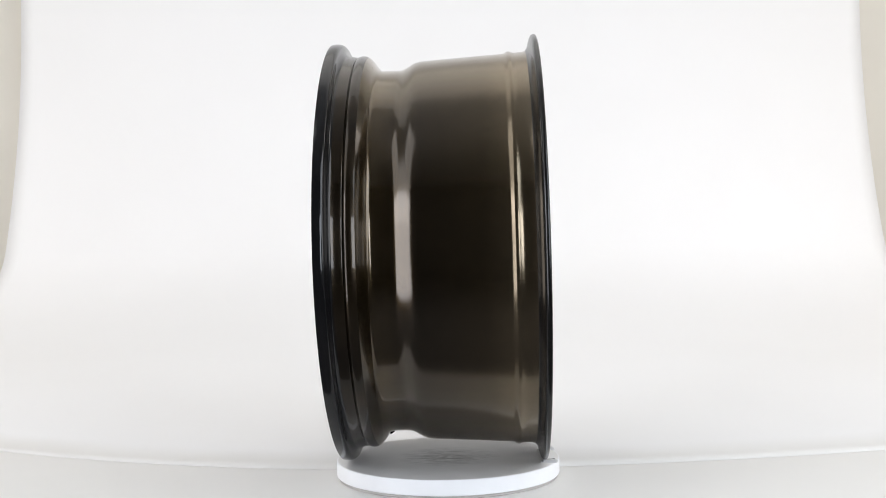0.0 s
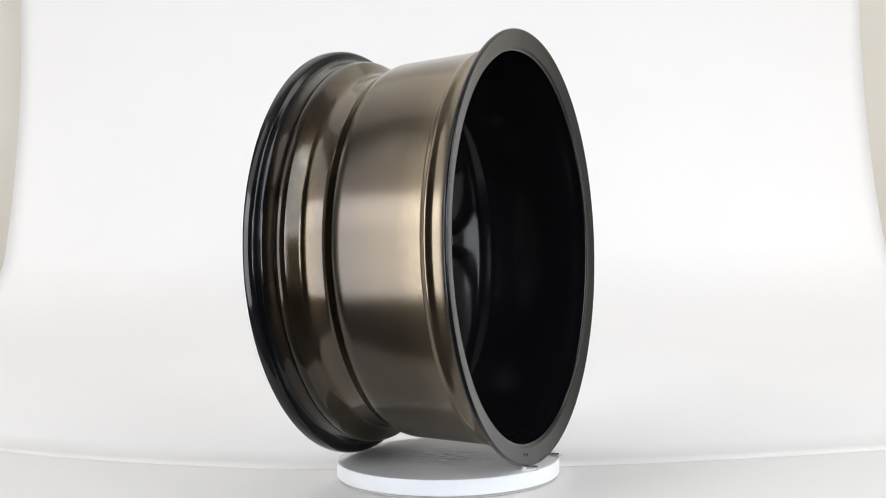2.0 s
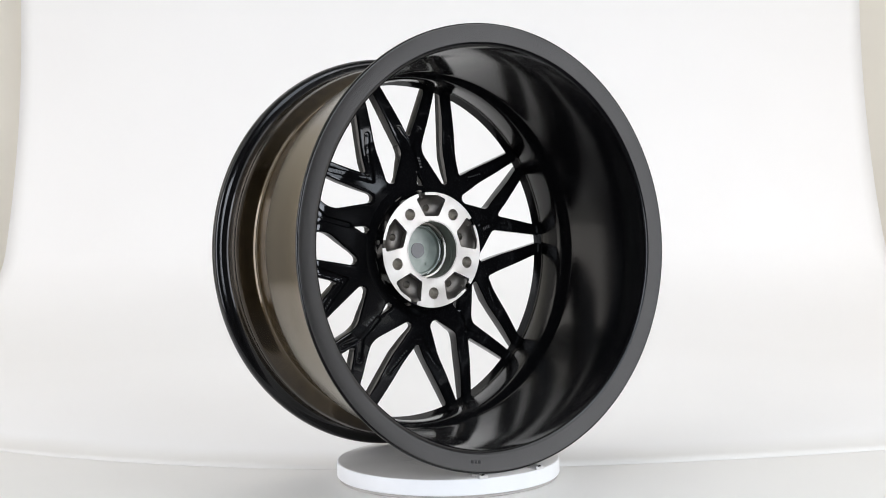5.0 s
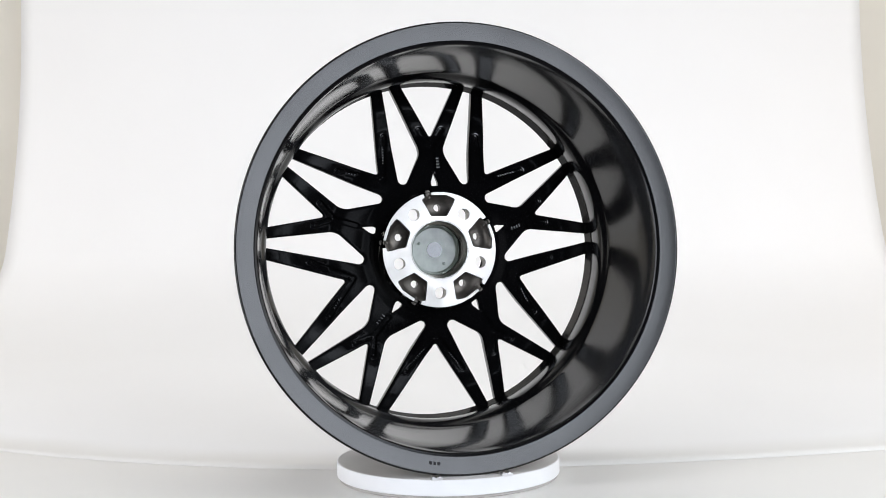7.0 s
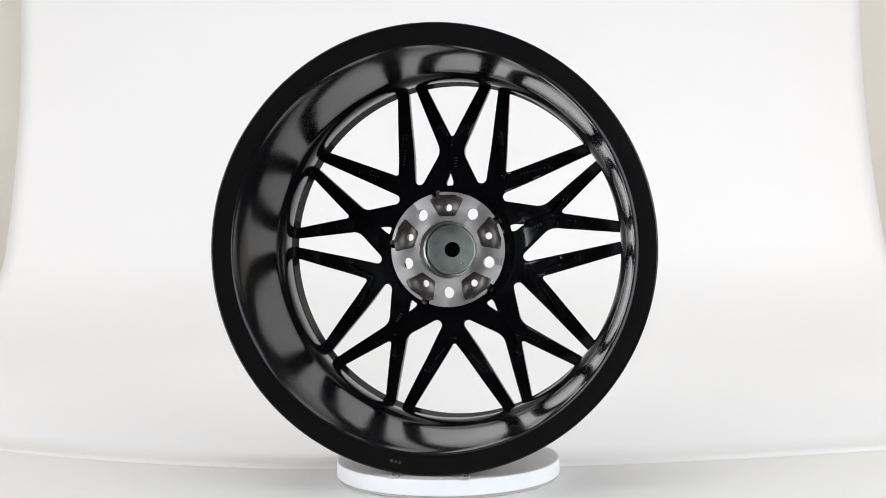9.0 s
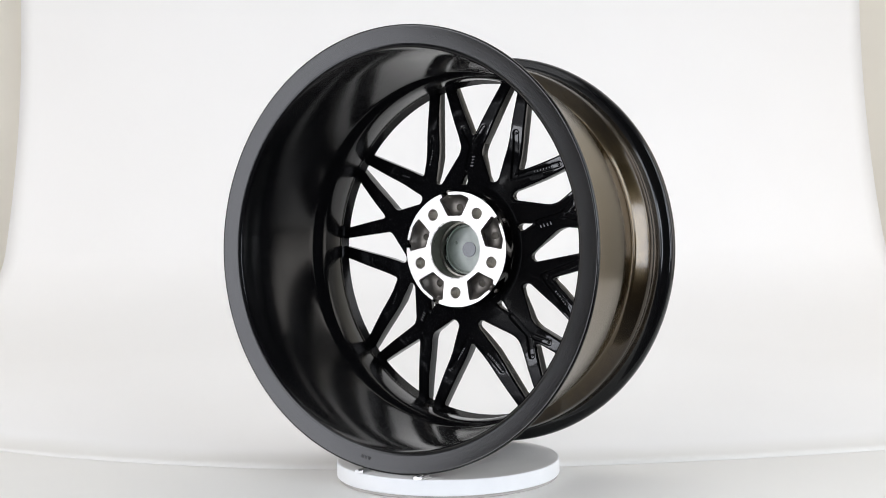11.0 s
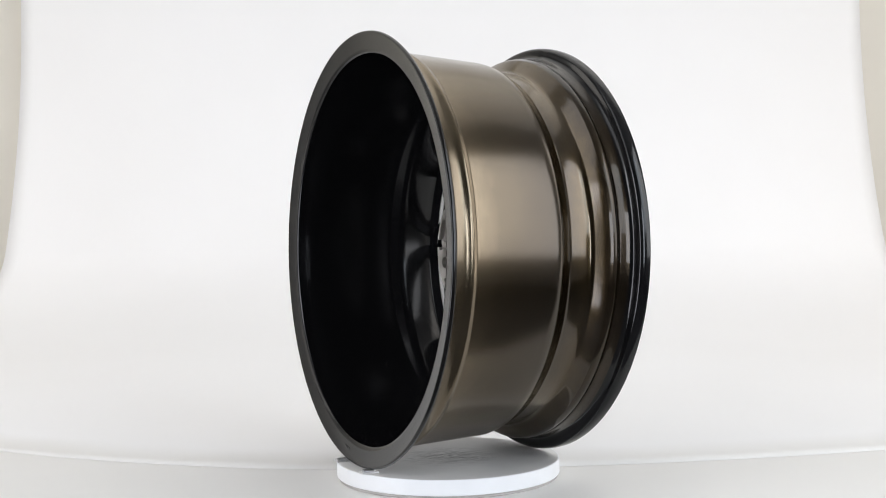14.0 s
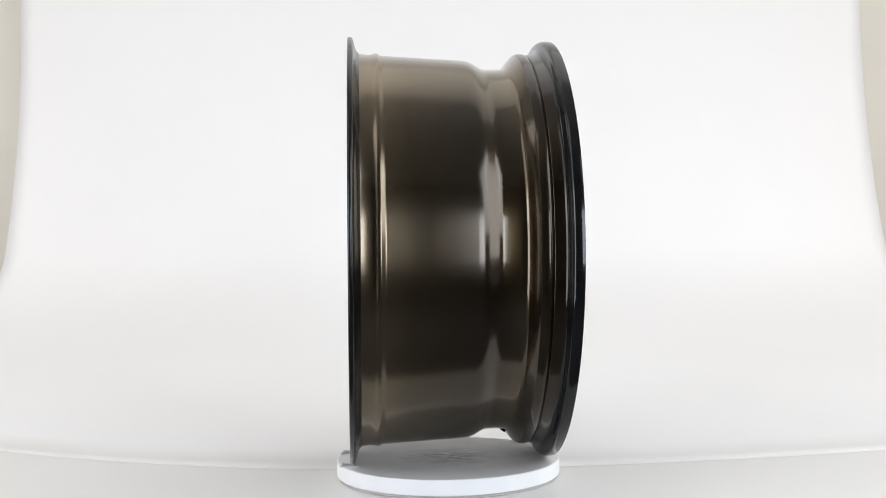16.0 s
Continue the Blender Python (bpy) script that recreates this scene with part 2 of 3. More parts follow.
def slab(outlines, back, front, edge=0.0025, grid=0.005, wall=True, lines=(), width=0.0, draft=0.0):
    """A plate from outlines of ((v, u), free) points. Its two faces lie at back(v, u) and front(v, u) along x; the free
    edges are rounded over at the back and walled. Point k's flag tells whether the edge from k to k + 1 is free.
    lines: the middles of troughs of that width, which get clean rims; draft: how far the front is drawn in."""
    bm = bmesh.new()
    for pts, free in outlines:
        P, F = [], []
        n = len(pts)
        for i in range(n):
            a, b = Vector(pts[i]), Vector(pts[(i + 1) % n])
            k = max(1, int((b - a).length / grid))
            for j in range(k):
                P.append(a.lerp(b, j / k))
                F.append(free[i])
        m = len(P)
        A = np.array([tuple(p) for p in P])
        Bn = np.roll(A, -1, axis=0)
        mask = np.array(F, bool)

        def gap(q):
            if not mask.any():
                return 1.0
            a, b = A[mask], Bn[mask]
            d = b - a
            t = np.clip(((q - a) * d).sum(1) / np.maximum((d * d).sum(1), 1e-14), 0, 1)
            return float(np.sqrt((((a + d * t[:, None]) - q) ** 2).sum(1)).min())

        def inside(q):
            x, y = q
            cross = ((A[:, 1] > y) != (Bn[:, 1] > y))
            with np.errstate(divide="ignore", invalid="ignore"):
                xs = (Bn[:, 0] - A[:, 0]) * (y - A[:, 1]) / (Bn[:, 1] - A[:, 1]) + A[:, 0]
            return int((cross & (x < xs)).sum()) % 2 == 1

        extra = []
        area2 = float((A[:, 0] * Bn[:, 1] - Bn[:, 0] * A[:, 1]).sum())
        sgn = 1 if area2 > 0 else -1
        for i in range(m):
            if edge <= 0 or not (mask[i] and mask[i - 1]):
                continue
            d = Bn[i] - A[i - 1]
            d = d / (np.linalg.norm(d) + 1e-12)
            nrm = np.array([-d[1], d[0]]) * sgn
            for off in (0.25 * edge, 0.6 * edge, 1.05 * edge):
                q = A[i] + nrm * off
                if inside(q) and gap(q) > off * 0.93:
                    extra.append(q)
        def off_line(q):
            return min((segment_gap(q, a, b) for a, b in lines), default=1.0)

        for a, b in lines:
            a, b = Vector(a), Vector(b)
            d = (b - a).normalized()
            n = Vector((-d.y, d.x))
            steps = max(2, int((b - a).length / 0.0012))
            for off in (0.0, 0.50 * width, 0.60 * width, 0.72 * width, 0.84 * width, 0.94 * width, 1.02 * width):
                rim = [a.lerp(b, k / steps) + n * off * e for k in range(steps + 1) for e in ((1, -1) if off else (1,))]
                if off:
                    for c, way in ((a, -d), (b, d)):
                        for k in range(1, 12):
                            h = math.pi * (k / 12 - 0.5)
                            rim.append(c + way * (off * math.cos(h)) + n * (off * math.sin(h)))
                for q in rim:
                    q = np.array(tuple(q))
                    if off_line(q) > off - 1e-5 and inside(q) and gap(q) > edge * 1.1:
                        extra.append(q)
        lo, hi = A.min(0), A.max(0)
        for y in np.arange(lo[1] + grid / 2, hi[1], grid):
            for x in np.arange(lo[0] + grid / 2, hi[0], grid):
                q = np.array([x, y])
                if inside(q) and gap(q) > edge * 1.35 and off_line(q) > 1.3 * width and np.sqrt(((A - q) ** 2).sum(1)).min() > grid * 0.35:
                    extra.append(q)
        pts2 = [Vector(p) for p in P] + [Vector((float(q[0]), float(q[1]))) for q in extra]
        res = delaunay_2d_cdt(pts2, [], [list(range(m))], 1, 1e-7)
        vs, tris, orig = res[0], res[2], res[3]
        top, bot = [], []
        for i, v in enumerate(vs):
            d = gap(np.array(tuple(v)))
            drop = edge - math.sqrt(max(0.0, edge ** 2 - (edge - min(d, edge)) ** 2)) if edge > 0 else 0.0
            top.append(bm.verts.new((back(v.x, v.y) - drop, v.x, v.y)))
            in_v, in_u = v.x, v.y
            if wall and draft > 0 and d < 3 * draft:
                near = A[mask][int(((A[mask] - np.array(tuple(v))) ** 2).sum(1).argmin())]
                k = int(((A - near) ** 2).sum(1).argmin())
                e = Bn[k] - A[k - 1]
                e = e / (np.linalg.norm(e) + 1e-12)
                pull = draft * (1 - d / (3 * draft))
                in_v, in_u = v.x - e[1] * sgn * pull, v.y + e[0] * sgn * pull
            bot.append(bm.verts.new((front(in_v, in_u), in_v, in_u)) if wall else None)
        for t in tris:
            bm.faces.new([top[i] for i in t])
            if wall:
                bm.faces.new([bot[i] for i in reversed(t)])
        if wall:
            where = {}
            for i, o in enumerate(orig):
                for k in o:
                    where[k] = i
            for i in range(m):
                j = (i + 1) % m
                if F[i] and i in where and j in where and where[i] != where[j]:
                    a, b = where[i], where[j]
                    bm.faces.new((top[a], top[b], bot[b], bot[a]))
    bmesh.ops.remove_doubles(bm, verts=bm.verts, dist=1e-5)
    bmesh.ops.recalc_face_normals(bm, faces=bm.faces)
    return bm


def box(bm, size, at=(0, 0, 0), turn=None):
    m = Matrix.Translation(at) @ (turn or Matrix()) @ Matrix.Diagonal((*size, 1))
    return bmesh.ops.create_cube(bm, size=1, matrix=m)["verts"]


def polar(r, degrees):
    """(v, u) of a point at that radius and angle off the spoke's own axis u."""
    return (r * math.sin(radians(degrees)), r * math.cos(radians(degrees)))


def smooth_table(table):
    xs, ys = [t[0] for t in table], [t[1] for t in table]
    return lambda r: float(np.interp(r, xs, ys))


# ---------------------------------------------------------------- the studio
def build_studio():
    def plane(name, size, at, mat, label, cat):
        bm = bmesh.new()
        box(bm, size, at)
        bmesh.ops.bevel(bm, geom=bm.edges[:], offset=0.003, segments=2, affect="EDGES")
        return tagged(part(name, bm, mat), label, cat, kind="structure")

    plane("floor", (9.0, 9.0, 0.1), (0, -0.5, -0.85), DIM, "dark grey studio floor below the shooting platform", "floor")
    plane("platform", (3.2, 2.52, 0.04), (0, 1.02, FLOOR_Z - 0.02), GROUND, "pale grey matt board platform under the turntable", "platform")
    plane("platform_plinth", (3.0, 2.3, 0.7365), (0, 1.03, FLOOR_Z - 0.04 - 0.36825), DIM, "dark grey plinth carrying the board platform", "platform")

    # sweep: flat on the board, curving up into an upright sheet; its front edge is bowed
    half, rear = 1.36, 2.112
    bm = bmesh.new()
    across, rows = 64, []
    side = []
    for k in range(0, 21):                      # long curve where it leaves the board, tightening upwards
        q = k / 20
        p0, p1, p2 = Vector((1.7, 0.0)), Vector((0.287, 0.0)), Vector((0.164, 0.30))
        side.append(p0 * (1 - q) ** 2 + p1 * 2 * q * (1 - q) + p2 * q ** 2)
    for k in range(1, 17):
        h = 0.30 + (1.1 - 0.30) * k / 16
        side.append(Vector((0.31 * (1 - h / 1.1) ** 2, h)))
    side.append(Vector((0.0, 1.8)))
    side.append(Vector((0.0, 2.75)))
    for i in range(across + 1):
        x = -half + 2 * half * i / across
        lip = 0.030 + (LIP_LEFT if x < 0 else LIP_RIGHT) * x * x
        col = [(x, lip + (rear - 1.7 - lip) * k / 8, FLOOR_Z + 0.0007) for k in range(8)]
        col += [(x, rear - q.x, FLOOR_Z + 0.0007 + q.y) for q in side]
        rows.append([bm.verts.new(c) for c in col])
    for a, b in zip(rows, rows[1:]):
        for k in range(len(a) - 1):
            bm.faces.new((a[k], b[k], b[k + 1], a[k + 1]))
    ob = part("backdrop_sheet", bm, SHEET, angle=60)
    mod = ob.modifiers.new("thickness", "SOLIDIFY")
    mod.thickness, mod.offset = 0.0004, -1.0
    tagged(ob, "seamless white vinyl sweep curving up behind the turntable", "backdrop", kind="structure")

    def wall(name, size, at, mat, label, cat="wall"):
        bm = bmesh.new()
        box(bm, size, at)
        tagged(part(name, bm, mat), label, cat, kind="structure")

    wall("wall_rear", (8.0, 0.1, 4.1), (0, 2.37, 1.1), CREAM, "cream painted studio wall behind the white sweep")
    # side walls stand out of view, white to throw light onto the barrel
    wall("wall_left", (0.1, 7.0, 4.1), (-3.4, -0.6, 1.1), CEIL, "unseen white side wall added to brighten the wheel's reflections")
    wall("wall_right", (0.1, 7.0, 4.1), (3.4, -0.6, 1.1), CEIL, "unseen white side wall added to brighten the wheel's reflections")
    wall("wall_front", (8.0, 0.1, 4.1), (0, -3.6, 1.1), DIM, "dark grey studio wall behind the camera")
    wall("ceiling", (8.0, 7.0, 0.1), (0, -0.6, 3.1), CEIL, "white painted studio ceiling", "ceiling")


build_studio()


# ---------------------------------------------------------------- turntable
def disc(profile, steps=128):
    """A turned solid round z from (radius, z) pairs that start and end on the axis."""
    bm = bmesh.new()
    rows = []
    for r, z in profile:
        rows.append([bm.verts.new((0, 0, z))] if r == 0 else [bm.verts.new((r * math.cos(2 * math.pi * k / steps), r * math.sin(2 * math.pi * k / steps), z)) for k in range(steps)])
    for a, b in zip(rows, rows[1:]):
        for k in range(steps):
            j = (k + 1) % steps
            quad = [a[k % len(a)], a[j % len(a)], b[j % len(b)], b[k % len(b)]]
            bm.faces.new(list(dict.fromkeys(quad)))
    bmesh.ops.recalc_face_normals(bm, faces=bm.faces)
    return bm


def build_turntable():
    base = new("turntable_stand")
    part("foot_ring", disc([(0, FLOOR_Z), (0.1415, FLOOR_Z), (0.1425, FLOOR_Z + 0.001), (0.1425, -0.0200), (0, -0.0200)]), RUBBER, base)
    tagged(base, "low grey round base under the turntable disc", "turntable")
    top = new("turntable_disc")
    part("rim", disc([(0, -0.0195), (0.1435, -0.0195), (0.1446, -0.0185), (0.1446, -0.0008), (0.1440, -0.0002), (0.1432, -0.0002), (0.1432, -0.0012), (0, -0.0012)]), DISC_RIM, top, "white laminate edge band")
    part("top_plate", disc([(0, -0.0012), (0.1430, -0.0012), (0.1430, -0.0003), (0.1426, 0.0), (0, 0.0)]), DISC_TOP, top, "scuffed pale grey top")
    return tagged(top, "round white turntable disc with a scuffed top", "turntable")


turntable = build_turntable()


# ---------------------------------------------------------------- the wheel
OUTER = [(-0.1040, 0.2664), (-0.1052, 0.2668), (-0.1050, 0.2674), (-0.1020, 0.2678), (-0.0968, 0.2675), (-0.0942, 0.2664), (-0.0926, 0.2648), (-0.0919, 0.2628), (-0.0915, 0.2606), (-0.0908, 0.2580),
         (-0.0896, 0.2556), (-0.0880, 0.2539), (-0.0868, 0.2531), (-0.0845, 0.2521), (-0.0815, 0.2514), (-0.0790, 0.2509), (-0.0762, 0.2503), (-0.0752, 0.2500), (-0.0745, 0.2492), (-0.0738, 0.2500), (-0.0728, 0.2509), (-0.0690, 0.2519), (-0.0650, 0.2515), (-0.0610, 0.2496),
         (-0.0560, 0.2440), (-0.0510, 0.2365), (-0.0485, 0.2336), (-0.0455, 0.2325), (-0.0400, 0.2322), (-0.0230, 0.2322), (-0.0190, 0.2328), (-0.0140, 0.2352),
         (-0.0070, 0.2393), (-0.0030, 0.2412), (0.0020, 0.2426), (0.0080, 0.2432), (0.0600, 0.2461), (0.1070, 0.2487), (0.1095, 0.2491), (0.1125, 0.2513),
         (0.1150, 0.2518), (0.1175, 0.2512), (0.1200, 0.2498), (0.1240, 0.2497), (0.1320, 0.2505), (0.1355, 0.2515), (0.1385, 0.2545), (0.1405, 0.2600),
         (0.1418, 0.2665), (0.1435, 0.2704), (0.1460, 0.2719), (0.1480, 0.2717), (0.1490, 0.2709), (0.1495, 0.2699), (0.1492, 0.2688), (0.1477, 0.2610)]
INNER = [(0.1459, 0.2525), (0.1457, 0.2512), (0.1454, 0.2496), (0.1447, 0.2474), (0.1437, 0.2458), (0.1425, 0.2449), (0.1300, 0.2442), (0.1280, 0.2436), (0.0900, 0.2413), (0.0500, 0.2389), (0.0110, 0.2366),
         (0.0045, 0.2361), (0.0020, 0.2357), (-0.0005, 0.2347), (-0.0030, 0.2333), (-0.0070, 0.2310), (-0.0105, 0.2293), (-0.0140, 0.2283), (-0.0180, 0.2278), (-0.0230, 0.2277),
         (-0.0400, 0.2290), (-0.0500, 0.2303), (-0.0570, 0.2318), (-0.0600, 0.2326),
         (-0.0635, 0.2334), (-0.0645, 0.2334), (-0.0755, 0.2285), (-0.0760, 0.2290), (-0.0778, 0.2325), (-0.0905, 0.2505), (-0.1022, 0.2660)]

back_at = smooth_table([(0.0, -0.012), (0.076, -0.015), (0.082, -0.021), (0.088, -0.0265), (0.100, -0.0325), (0.115, -0.0385), (0.130, -0.0445), (0.145, -0.0512), (0.158, -0.0543),
                        (0.168, -0.0556), (0.178, -0.0568), (0.195, -0.0600), (0.215, -0.0645), (0.236, -0.0690)])
front_at = smooth_table([(0.0, -0.050), (0.072, -0.050), (0.08, -0.042), (0.104, -0.046), (0.12, -0.058), (0.14, -0.069), (0.17, -0.0755), (0.20, -0.081), (0.236, -0.0885)])


def channel(lines, depth, width):
    """The back of a spoke, with troughs sunk along the lines."""
    def face(v, u):
        x = back_at(math.hypot(v, u))
        g = min(segment_gap((v, u), a, b) for a, b in lines)
        k = max(0.0, min(1.0, (width - g) / (0.45 * width)))
        return x - depth * k * k * (3 - 2 * k)
    return face


def front_face(v, u):
    return front_at(math.hypot(v, u))


# the window between a forked spoke and a v spoke, in the forked spoke's own plane
FORK_OUT, VEE_OUT = polar(0.2352, 13.4), polar(0.2352, 15.8)
WAIST = (0.0153, 0.1351)
ROOT = (0.0464, 0.0739)
window = rounded([FORK_OUT, WAIST, ROOT, VEE_OUT], [0, 0.022, 0.0064, 0], closed=False, step=10)
cut = 1 + 11 + 5                      # middle of the root's arc
fork_edge, vee_edge = window[:cut + 1], window[cut:]
split = fork_edge[-1]
split_angle = math.degrees(math.atan2(split.x, split.y))
HUB_R = 0.070


def mirrored(half):
    pts, free = half
    out = [(-p[0], p[1]) for p in pts]
    n = len(pts)
    order = list(range(n - 1, -1, -1))
    return [out[i] for i in order], [free[(i - 1) % n] for i in order]


def fork_half():
    drop = [(0.0, 0.1040), (0.0018, 0.0991), (0.0038, 0.0936), (0.0046, 0.0900), (0.0040, 0.0873), (0.0022, 0.0860), (0.0, 0.0857)]
    crotch = [(0.0, 0.1573), (0.0012, 0.1576), (0.0024, 0.1588), (0.0034, 0.1605)]
    tip = polar(0.2352, 9.7)
    pts = [tuple(p) for p in crotch] + [tip] + [tuple(p) for p in fork_edge]
    free = [True] * len(crotch) + [False] + [True] * (len(fork_edge) - 1) + [False]
    # down to the hub, along it, and up the middle past the drop hole
    pts += [polar(HUB_R, split_angle)] + [polar(HUB_R, split_angle * k / 4) for k in (3, 2, 1, 0)]
    free += [False] * 5
    pts += list(reversed(drop))
    free += [True] * (len(drop) - 1) + [False]
    return pts, free


def vee_half():
    def over(p):
        r, a = math.hypot(p[0], p[1]), math.degrees(math.atan2(p[0], p[1]))
        return polar(r, 36 - a)
    edge = [over(p) for p in vee_edge]           # from the root out to the rim
    tip = polar(0.2352, 16.3)
    crotch = [(0.0036, 0.1323), (0.0025, 0.1305), (0.0012, 0.1294), (0.0, 0.1291)]
    pts = edge + [tip] + crotch
    free = [True] * (len(edge) - 1) + [False] + [True] * (len(crotch) + 1)
    free[-1] = False
    pts += [polar(HUB_R, (36 - split_angle) * k / 3) for k in (0, 1, 2, 3)]
    free += [False] * 4
    return pts, free


def turned(bm, degrees):
    bmesh.ops.rotate(bm, verts=bm.verts, cent=(0, 0, 0), matrix=Matrix.Rotation(radians(degrees), 3, "X"))
    return bm


def hub_sector():
    """One fifth of the machined pad, round a pocket that opens through a slot in the rim."""
    ri, ro, rb, hole = 0.0380, 0.0768, 0.0576, 0.0078
    pocket = rounded([polar(ro, -15.5), polar(0.0722, -15.5), polar(0.0708, -19.5), (-0.0165, 0.0550), (-0.0108, 0.0445), (0.0108, 0.0445), (0.0165, 0.0550),
                      polar(0.0712, 18.8), polar(0.0735, 8), polar(0.0735, -7.5), polar(ro, -7.5)],
                     [0, 0.0, 0.0025, 0.008, 0.003, 0.003, 0.008, 0.003, 0, 0.0008, 0], closed=False, step=5)
    pts = [tuple(p) for p in pocket]
    free = [True] * len(pts)
    for k in range(0, 9):
        pts.append(polar(ro, -7.5 + 43.5 * k / 8) if k else pts.pop())
    free = [True] * (len(pts) - 1)
    free.append(False)
    c = Vector(polar(rb, 36))
    axis = Vector(polar(1, 36))
    side = Vector((-axis.y, axis.x))
    arc = [tuple(c + axis * (hole * math.cos(math.pi * k / 10)) + side * (hole * math.sin(math.pi * k / 10))) for k in range(11)]
    pts += arc
    free += [True] * 10 + [False]
    for k in range(0, 13):
        pts.append(polar(ri, 36 - 72 * k / 12))
        free.append(True)
    free[-1] = False
    arc2 = [(-p[0], p[1]) for p in reversed(arc)]
    pts += arc2
    free += [True] * 10 + [False]
    for k in range(0, 4):
        pts.append(polar(ro, -36 + 20.5 * k / 4))
        free.append(True)
    return pts, free


def pocket_half(sign):
    hole, rc = 0.0048, 0.0562
    rim = [(0.0, 0.0438), (0.0116, 0.0438), (0.0174, 0.0547), polar(0.0720, 20.0), polar(0.0744, 9.0), (0.0, 0.0744)]
    pts = rounded(rim, [0, 0.003, 0.008, 0.003, 0, 0], closed=False, step=4)
    free = [True] * (len(pts) - 1) + [False]
    arc = [(hole * math.sin(math.pi * k / 8), rc + hole * math.cos(math.pi * k / 8)) for k in range(9)]
    pts = [tuple(p) for p in pts] + arc
    free += [False] * 9
    return (pts, free) if sign > 0 else mirrored((pts, free))


def tube(profile, at, steps=32):
    """An open tube along x round (y, z) = at, from (x, radius) pairs."""
    bm = bmesh.new()
    rings = [[bm.verts.new((x, at[0] + r * math.cos(2 * math.pi * k / steps), at[1] + r * math.sin(2 * math.pi * k / steps))) for k in range(steps)] for x, r in profile]
    for a, b in zip(rings, rings[1:]):
        for k in range(steps):
            j = (k + 1) % steps
            bm.faces.new((a[k], b[k], b[j], a[j]))
    return bm


def build_wheel():
    wheel = new("alloy_wheel")
    # rim: the lacquered outside, the black inside and the two flanges
    i0 = next(i for i, q in enumerate(OUTER) if q[0] > -0.0870)
    i1 = next(i for i, q in enumerate(OUTER) if q[0] > 0.1380)
    i2 = next(i for i, q in enumerate(OUTER) if q[0] > -0.0620)
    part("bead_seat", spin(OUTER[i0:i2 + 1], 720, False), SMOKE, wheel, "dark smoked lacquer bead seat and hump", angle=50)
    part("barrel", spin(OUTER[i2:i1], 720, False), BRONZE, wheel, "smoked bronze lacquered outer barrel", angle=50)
    part("outboard_flange", spin(INNER[-1:] + OUTER[:i0 + 1], 720, False), BLACK, wheel, "gloss black front flange", angle=50)
    part("inboard_flange", spin(OUTER[i1 - 1:] + INNER[:3], 720, False), SATIN, wheel, "satin black rear flange", angle=50)
    part("inner_barrel", spin(INNER[2:], 480, False), INSIDE, wheel, "semi-gloss black inside of the barrel", angle=22)

    # spokes
    fork_lines = [((0.0, 0.1115), (0.0, 0.142)), ((0.0, 0.142), (0.0157, 0.1659)), ((0.0, 0.142), (-0.0157, 0.1659))]
    fork = slab([fork_half(), mirrored(fork_half())], channel(fork_lines, 0.0024, 0.0044), front_face, grid=0.0025, lines=fork_lines, width=0.0044, draft=0.0010)
    vee_lines = [((0.0, 0.1175), (0.0395, 0.1643)), ((0.0, 0.1175), (-0.0395, 0.1643))]
    vee = slab([vee_half(), mirrored(vee_half())], channel(vee_lines, 0.0024, 0.0044), front_face, grid=0.0025, lines=vee_lines, width=0.0044, draft=0.0010)
    meshes = {}
    for name, bm in (("forked_spoke", fork), ("v_spoke", vee)):
        sharp(bm, 38)
        me = bpy.data.meshes.new(name)
        bm.to_mesh(me)
        bm.free()
        me.materials.append(SPOKE)
        meshes[name] = me
    for k in range(5):
        for name, off in (("forked_spoke", 0), ("v_spoke", 36)):
            ob = new(name, meshes[name])
            ob.parent = wheel
            ob.matrix_basis = Matrix.Rotation(radians(72 * k + off), 4, "X")

    # embossed lines on the spokes and a stamp on the rear flange
    for along, lean, start, count in ((36, 1, 0.140, 6), (36, -1, 0.150, 4), (-36, 1, 0.142, 7), (108, -1, 0.145, 5), (-108, 1, 0.140, 6), (180, -1, 0.146, 6), (180, 1, 0.140, 6)):
        for j in range(count):
            bm = bmesh.new()
            r = start + 0.0030 * j
            v = lean * (r - 0.1215) * 0.844
            box(bm, (0.0008, 0.0020, 0.0014), (back_at(math.hypot(v, r - 0.004)) - 0.0022, v, r - 0.004), Matrix.Rotation(radians(-40 * lean), 4, "X"))
            part("embossed_bar", turned(bm, along), MARK, wheel)
    for along, lean in ((0, 0.0), (-72, 0.3), (144, 0.0)):
        for j in range(4):
            bm = bmesh.new()
            r = 0.113 + 0.0042 * j
            box(bm, (0.0008, 0.0040, 0.0014), (back_at(r) - 0.0002, 0.007, r))
            part("embossed_bar", turned(bm, along), MARK, wheel)
    # ejector pips at the ends of the troughs
    dome = bmesh.new()
    bmesh.ops.create_uvsphere(dome, u_segments=12, v_segments=8, radius=0.0019, matrix=Matrix.Diagonal((0.75, 1, 1, 1)))
    sharp(dome, 60)
    pip = bpy.data.meshes.new("ejector_pip")
    dome.to_mesh(pip)
    dome.free()
    pip.materials.append(SPOKE)
    for k in range(5):
        for off, spots in ((0, [(0.0150, 0.1647), (-0.0150, 0.1647), (0.0, 0.1445)]), (36, [(0.0385, 0.1632), (-0.0385, 0.1632), (0.0022, 0.1215), (-0.0022, 0.1215)])):
            for v, u in spots:
                ob = new("ejector_pip", pip)
                ob.parent = wheel
                ob.matrix_basis = Matrix.Rotation(radians(72 * k + off), 4, "X") @ Matrix.Translation((back_at(math.hypot(v, u)) - 0.0022, v, u))
